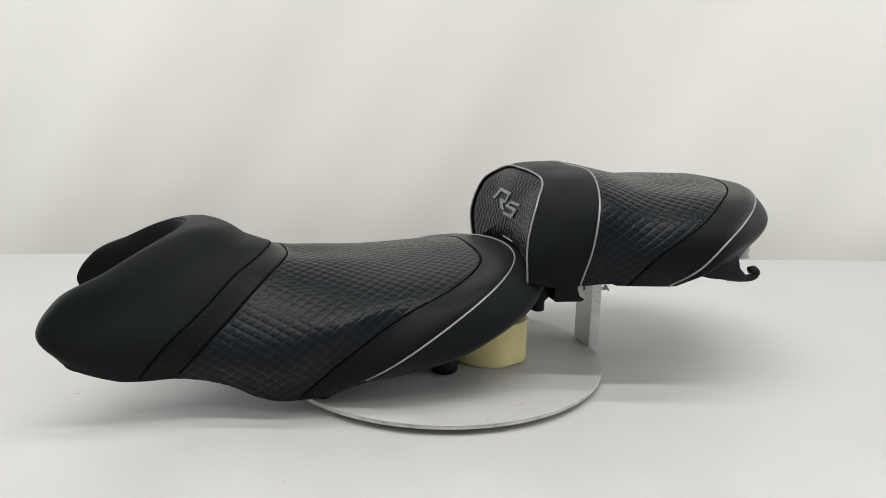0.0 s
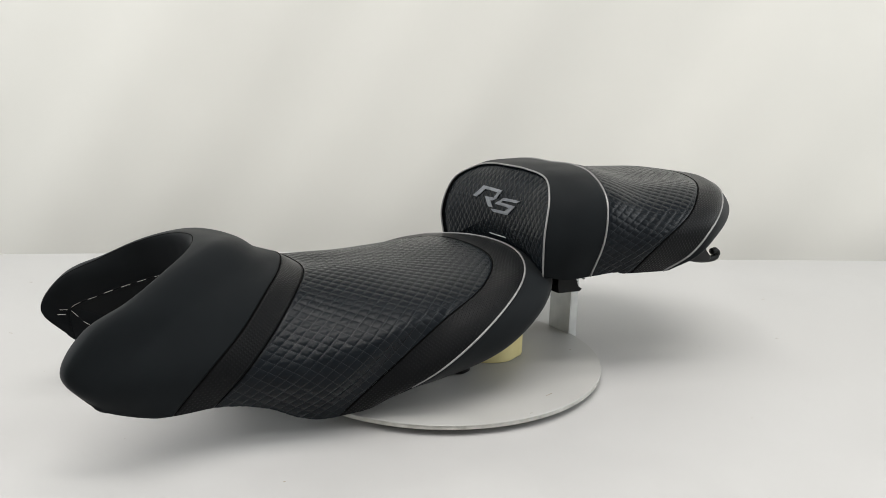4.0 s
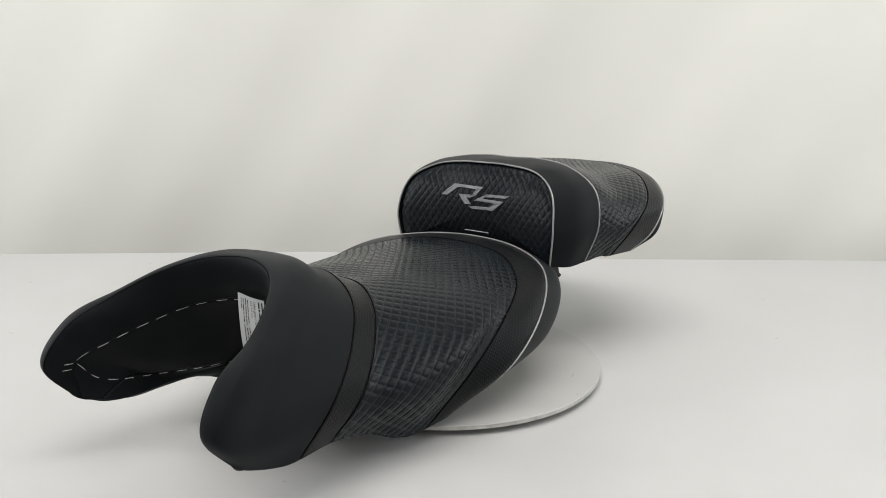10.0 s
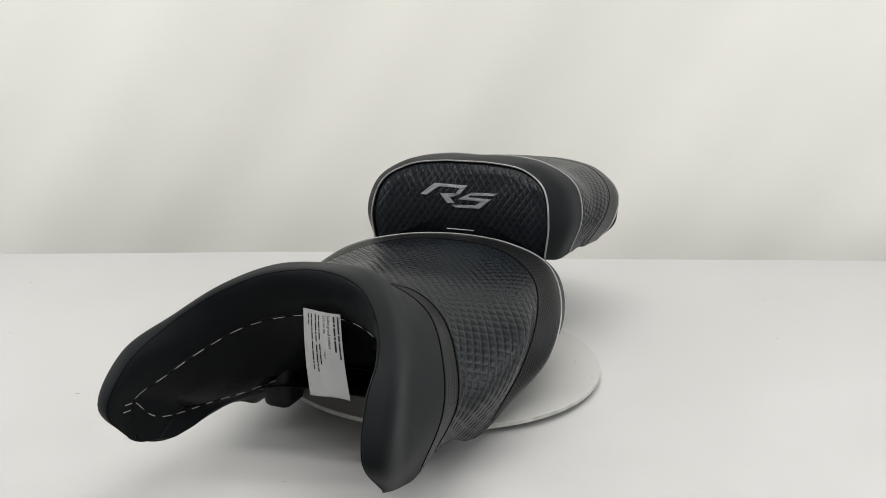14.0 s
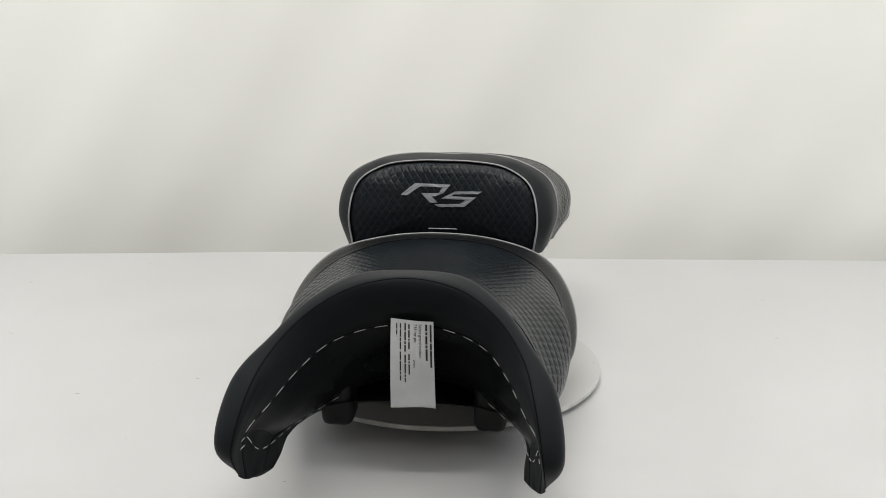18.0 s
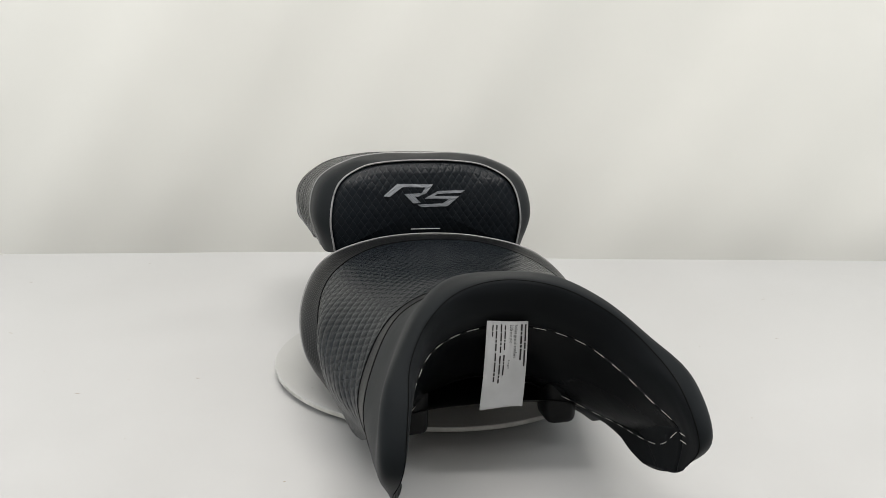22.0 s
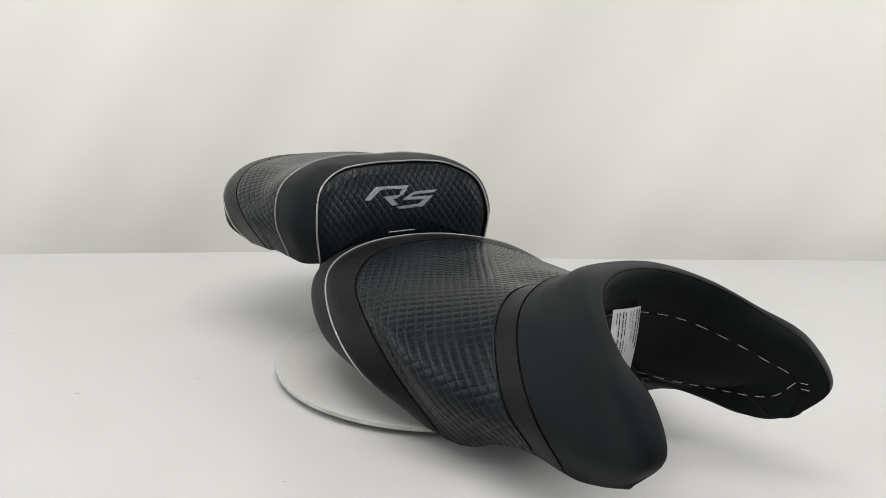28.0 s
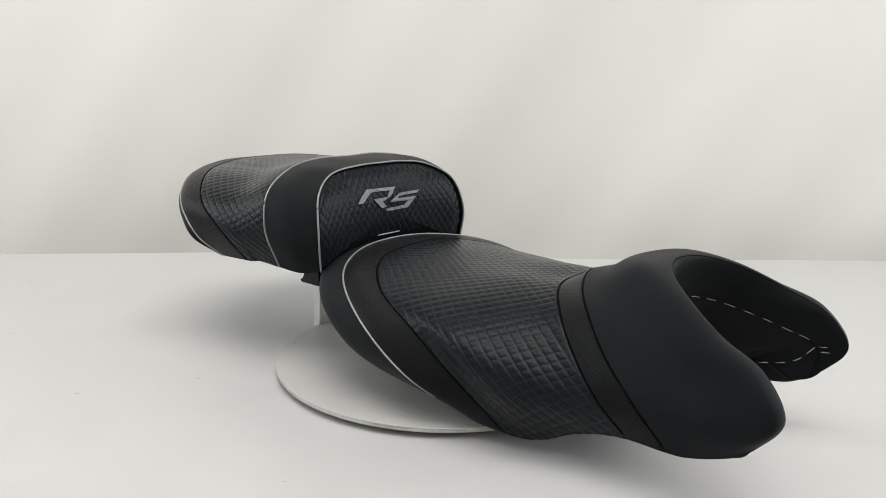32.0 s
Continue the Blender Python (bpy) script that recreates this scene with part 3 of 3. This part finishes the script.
def build_pillion():
    seat = tagged(new("pillion_seat"), "black vinyl pillion seat with quilted pads and silver piping", "motorcycle seat")
    sk = Skin(list(PILLION.values()), list(PILLION), -0.014)
    P = front_face(sk, 0.0013)
    N = np.zeros_like(P)
    N[..., 1] = -1
    p, q = P[..., 2] / LONG + P[..., 0] / SHORT, P[..., 2] / LONG - P[..., 0] / SHORT
    e = np.linalg.norm(P - P[:1], axis=2)
    puff = np.clip(2.0 * np.minimum(np.abs(np.sin(np.pi * p)), np.abs(np.sin(np.pi * q))), 0, 1) ** 0.8 + 0.35 * np.abs(np.sin(np.pi * p) * np.sin(np.pi * q))
    Q = P + N * (0.0007 * (puff - 0.6) * np.clip(e / 0.006, 0, 1) - 0.0016 * np.exp(-(e / 0.003) ** 2) + 0.006 * np.clip(e / 0.02, 0, 1) ** 0.5 - 0.006)[..., None]
    pad = part_mesh("front_pad", grid_mesh("front_pad", Q, np.stack([p, q], -1), closed=True), QUILT, seat, "upright quilted front pad")
    panel("cowl", sk, "P1", "P2", VINYL, seat, "smooth matt black vinyl cowl", 0.0035, 0.004)
    panel("quilted_panel", sk, "P2", "P3", QUILT, seat, "black quilted vinyl with lozenge stitching", 0.0013, 0.0013, kind="quilt", radius=0.158, axis_z=0.115, dense=0.09)
    panel("rear_carbon_band", sk, "P3", "P4", WEAVE, seat, "black carbon-weave vinyl band", 0.002, 0.003, kind="weave", radius=0.158, axis_z=0.115)
    panel("skirt", sk, "P4", "P6", VINYL, seat, "smooth black vinyl skirt", 0.004, 0.004, ends=(True, False))
    tube("seam", sk.line("P3"), 0.0006, THREAD, seat)
    for a in ("P1", "P2", "P4"):
        tube("piping", sk.line(a), 0.0013, PIPING, seat, "silver-grey piping cord")
    underside("base_pan", sk, "P1", "P6", 0.012, seat, PLASTIC)
    flat = Q[::4, ::4].reshape(-1, 3)

    def pad_y(x, z):
        return float(flat[np.argmin((flat[:, 0] - x) ** 2 + (flat[:, 2] - z) ** 2), 1])

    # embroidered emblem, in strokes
    strokes = [[(365, 253), (398, 257), (468, 208), (440, 192)], [(440, 192), (630, 200), (616, 215), (464, 209)],
               [(630, 200), (592, 246), (566, 246), (590, 212)], [(592, 246), (548, 262), (500, 260), (482, 246)],
               [(475, 246), (516, 246), (562, 297), (522, 297)],
               [(655, 237), (803, 237), (778, 251), (634, 252)], [(655, 237), (650, 252), (620, 272), (584, 274)],
               [(584, 274), (604, 262), (770, 268), (744, 284)], [(770, 268), (738, 268), (676, 306), (706, 320)],
               [(545, 306), (690, 304), (706, 320), (568, 320)]]
    for letter in (strokes[:5], strokes[5:]):
        bm = bmesh.new()
        for st in letter:
            pts = [Vector((-0.0415 + (580 + X / 3 - 727) * 0.000835, 0, 0.2394 - 0.00082 * (260 + Y / 3 - 325) + 0.00002 * (580 + X / 3 - 727))) for X, Y in st]
            n = 6
            grid = []
            for i in range(n + 1):
                row = []
                for j in range(3):
                    u, v = i / n, j / 2
                    p = (pts[0].lerp(pts[1], u)).lerp(pts[3].lerp(pts[2], u), v)
                    row.append(bm.verts.new((p.x, pad_y(p.x, p.z) - 0.0010, p.z)))
                grid.append(row)
            for i in range(n):
                for j in range(2):
                    bm.faces.new((grid[i][j], grid[i + 1][j], grid[i + 1][j + 1], grid[i][j + 1]))
        bmesh.ops.recalc_face_normals(bm, faces=bm.faces[:])
        bmesh.ops.solidify(bm, geom=bm.faces[:], thickness=0.0008)
        part("emblem_letter", bm, EMBROIDERY, pad, "grey embroidered emblem letter", smooth=False)
    # white tag in the lower seam of the pad
    part("tag", box_bm(-0.022, 0.022, pad_y(0, 0.173) - 0.0008, pad_y(0, 0.173) + 0.0010, 0.1715, 0.1727, 0.0003, 1), PAPER, pad, "white edge of a sewn-in tag", smooth=False)
    # mounting parts below
    for side in (-1, 1):
        bm = bmesh.new()
        prof = [(0.133, 0.118), (0.135, 0.1055), (0.172, 0.1045), (0.177, 0.1075), (0.170, 0.112), (0.166, 0.122), (0.164, 0.142), (0.136, 0.142)]
        ends = [[bm.verts.new((side * x, y, z)) for y, z in prof] for x in (0.066, 0.104)]
        bm.faces.new(ends[0])
        bm.faces.new(ends[1][::-1])
        for i in range(len(prof)):
            j = (i + 1) % len(prof)
            bm.faces.new((ends[0][i], ends[1][i], ends[1][j], ends[0][j]))
        bmesh.ops.recalc_face_normals(bm, faces=bm.faces[:])
        bmesh.ops.bevel(bm, geom=bm.edges[:], offset=0.0012, segments=2, affect="EDGES", profile=0.5)
        part("mount_bracket", bm, PLASTIC, seat, "black plastic mounting bracket", smooth=False)
        part("mount_lug", capped_bm([(0.006, 0.086), (0.009, 0.0875), (0.009, 0.100), (0.014, 0.106), (0.014, 0.142)], 20, side * 0.0735, 0.122), PLASTIC, seat, "black plastic mounting lug")
    hook = [(0.122, 0.335, 0.145), (0.122, 0.359, 0.140), (0.122, 0.380, 0.135), (0.122, 0.400, 0.133), (0.122, 0.415, 0.134), (0.122, 0.421, 0.140), (0.122, 0.416, 0.145), (0.122, 0.409, 0.144)]
    k = hermite(hook, np.arange(8), np.linspace(0, 7, 36))
    tube("luggage_hook", k, 0.0052, PLASTIC, seat, "black plastic luggage hook")
    bm = bmesh.new()
    outline = [(0.300, 0.150), (0.345, 0.136), (0.398, 0.130), (0.403, 0.137), (0.391, 0.149), (0.386, 0.168), (0.330, 0.172)]
    sides = [[bm.verts.new((x, y, z)) for y, z in outline] for x in (0.115, 0.129)]
    bm.faces.new(sides[0])
    bm.faces.new(sides[1][::-1])
    for i in range(len(outline)):
        j = (i + 1) % len(outline)
        bm.faces.new((sides[0][i], sides[1][i], sides[1][j], sides[0][j]))
    bmesh.ops.recalc_face_normals(bm, faces=bm.faces[:])
    bmesh.ops.bevel(bm, geom=bm.edges[:], offset=0.002, segments=2, affect="EDGES", profile=0.5)
    part("hook_plate", bm, PLASTIC, seat, "black plastic hook plate")
    for z in (0.157, 0.166):
        bm = capped_bm([(0.003, -0.012), (0.0042, -0.010), (0.0042, 0.010), (0.003, 0.012)], 18)
        bmesh.ops.transform(bm, matrix=pose(0.095, 0.412, z, 0, 80, 70), verts=bm.verts[:])
        part("rear_stud", bm, PAPER, seat, "pale plastic stud")
    return seat, sk, pad


rider, rider_skin = build_rider()
pillion, pillion_skin, pillion_pad = build_pillion()

# ---- turntable and props ----


def build_turntable():
    t = tagged(new("turntable"), "round white board turntable with a worn edge", "turntable")
    R, low = 0.2275, 0.0018
    board = part("disc", capped_bm([(R - 0.0012, low), (R - 0.0006, low + 0.0006), (R - 0.0006, DISC_TOP - 0.0002)], 160), BOARD_EDGE, t, "chipped pale board edge", smooth=False)
    part("board_top", capped_bm([(R - 0.001, DISC_TOP - 0.001), (R, DISC_TOP - 0.0008), (R - 0.0006, DISC_TOP)], 160), BOARD, board, "smooth white board face", smooth=False)
    part("hub", capped_bm([(0.10, TABLE_Z), (0.10, 0.0022)], 48), PLASTIC, t, smooth=False)
    for k in range(9):
        a, r = random.uniform(0, 6.28), random.choice((random.uniform(0.19, 0.222), random.uniform(0.05, 0.2)))
        w, l = random.uniform(0.0004, 0.0012), random.uniform(0.001, 0.006)
        bm = box_bm(-l, l, -w, w, 0, 0.0003)
        bmesh.ops.transform(bm, matrix=pose(r * math.cos(a), r * math.sin(a), DISC_TOP, 0, 0, math.degrees(a) + 90 + random.uniform(-30, 30)), verts=bm.verts[:])
        part("scuff", bm, GRIME, board, smooth=False)
    return t


def build_tape_roll():
    t = tagged(new("tape_roll"), "pale yellow paper roll propping up the seat", "roll")
    h = 0.060
    bm, r = ring_bm([(0.043, 0.0), (0.0525, 0.0004), (0.053, 0.002), (0.053, h - 0.001), (0.0525, h), (0.043, h)], 64)
    for v in bm.verts:
        a = math.atan2(v.co.y, v.co.x)
        if v.co.z < 0.003 and 0.1 < a < 0.7:
            v.co.z += 0.002 * math.sin((a - 0.1) / 0.6 * math.pi)
    part("wrap", bm, FOAM, t)
    bm, r = ring_bm([(0.040, 0.0), (0.043, 0.0), (0.043, h), (0.040, h), (0.040, 0.0)], 64)
    part("core", bm, CARD, t, "brown cardboard core")
    return t


def build_post():
    """A channel bar fixed to the rim of the board."""
    t = tagged(new("support_post"), "upright grey aluminium channel bar holding the rear seat", "bracket")
    x0, x1, y0, z0, z1 = -0.032, 0.0165, 0.2232, -0.003, 0.138
    part("web", box_bm(x0, x1, y0, y0 + 0.0022, z0, z1, 0.0006), ALU, t, smooth=False)
    for x in (x0 + 0.0011, x1 - 0.0011):
        part("flange", box_bm(x - 0.0011, x + 0.0011, y0 + 0.0022, y0 + 0.0155, z0, z1, 0.0006), ALU, t, smooth=False)
    for y, z in ((0.006, 0.094), (0.006, 0.080), (0.011, 0.092), (0.011, 0.078)):
        bm = capped_bm([(0.0008, 0.0), (0.0008, 0.0006)], 10)
        bmesh.ops.transform(bm, matrix=pose(x1, y0 + y, z, 0, 90, 0), verts=bm.verts[:])
        part("rivet_hole", bm, INK, t, "dark drilled hole", smooth=False)
    bm = capped_bm([(0.0026, 0.0), (0.0026, 0.0006)], 14)
    bmesh.ops.transform(bm, matrix=pose(-0.009, y0, 0.092, 90, 0, 0) @ Matrix.Diagonal((1, 1.6, 1, 1)), verts=bm.verts[:])
    part("slot", bm, INK, t, "dark slot in the bar", smooth=False)
    bm = capped_bm([(0.0025, 0.0), (0.0025, 0.024)], 14)
    bmesh.ops.transform(bm, matrix=pose(0.008, y0 + 0.0022, 0.095, -90, 0, 0), verts=bm.verts[:])
    bolt = part("bolt", bm, STEEL, t, "steel bolt")
    bm = capped_bm([(0.004, 0.0), (0.0062, 0.0008), (0.0062, 0.0022), (0.004, 0.003)], 18)
    bmesh.ops.transform(bm, matrix=pose(0.008, y0 + 0.0265, 0.095, -55, 0, 0), verts=bm.verts[:])
    part("bolt_head", bm, STEEL, bolt)
    return t


def build_debris():
    """Lint, thread ends and small stains on the white table."""
    spots = [(-0.152, -0.328, 1.6, 0), (-0.455, -0.131, 2.2, 1), (-0.410, -0.083, 1.3, 0), (-0.322, -0.074, 2.0, 1), (0.621, 0.372, 3.0, 1), (0.387, -0.155, 1.2, 0),
             (0.548, 0.143, 2.0, 1), (-0.441, 0.365, 1.6, 0), (-0.785, 0.367, 2.6, 1), (-0.661, 0.083, 2.6, 1), (-0.622, 0.531, 1.8, 1)]
    bm = bmesh.new()

    def fleck(x, y, l, w, a):
        n = 7
        c = [bm.verts.new((x + l * math.cos(2 * math.pi * k / n) * math.cos(a) - w * math.sin(2 * math.pi * k / n) * math.sin(a),
                           y + l * math.cos(2 * math.pi * k / n) * math.sin(a) + w * math.sin(2 * math.pi * k / n) * math.cos(a), TABLE_Z + 0.0003)) for k in range(n)]
        top = bm.verts.new((x, y, TABLE_Z + 0.0003 + 0.25 * w))
        for k in range(n):
            bm.faces.new((c[k], c[(k + 1) % n], top))
    for x, y, r, kind in spots:
        fleck(x, y, r * 0.001 * (1.6 if kind else 1.0), r * 0.001 * (0.5 if kind else 0.7), random.uniform(-0.5, 0.5))
    for k in range(55):
        x, y = random.uniform(-0.9, 0.95), random.uniform(-0.35, 0.6)
        if math.hypot(x, y) > 0.26:
            r = random.uniform(0.0003, 0.0008)
            fleck(x, y, r * random.uniform(1, 2.5), r, random.uniform(0, 3.1))
    me = bpy.data.meshes.new("table_lint")
    bm.to_mesh(me)
    bm.free()
    me.materials.append(GRIME)
    tagged(new("table_lint", me), "tiny brown lint flecks on the white table", kind="stuff")


turntable = build_turntable()
tape_roll = build_tape_roll()
post = build_post()
build_debris()

# ---- everything on the board turns with it ----
SPEED = 3.884


def turn_at(t):
    """Degrees by which the board has turned from square-on, at an even speed."""
    return SPEED * (t - 19.0)


def motions():
    rider_place = pose(-0.0092, -0.0020, 0, 0, 0, 0.11) @ pose(0, 0, 0, 0, -0.57, 0)
    pillion_place = pose(-0.0109, -0.0030, 0, 0, 0, -2.83) @ pose(0, 0, 0, 0, -0.99, 0)
    rests = [(turntable, pose(-0.0045, 0, 0)), (rider, rider_place), (pillion, pillion_place),
             (tape_roll, pose(0.015, 0.066, DISC_TOP)),
             (post, pose(0, 0, 0))]
    for thing, rest in rests:
        walk(thing, [(t, pose(0.0033, 0, 0, 0, 0, turn_at(t)) @ rest) for t in range(33)])


motions()
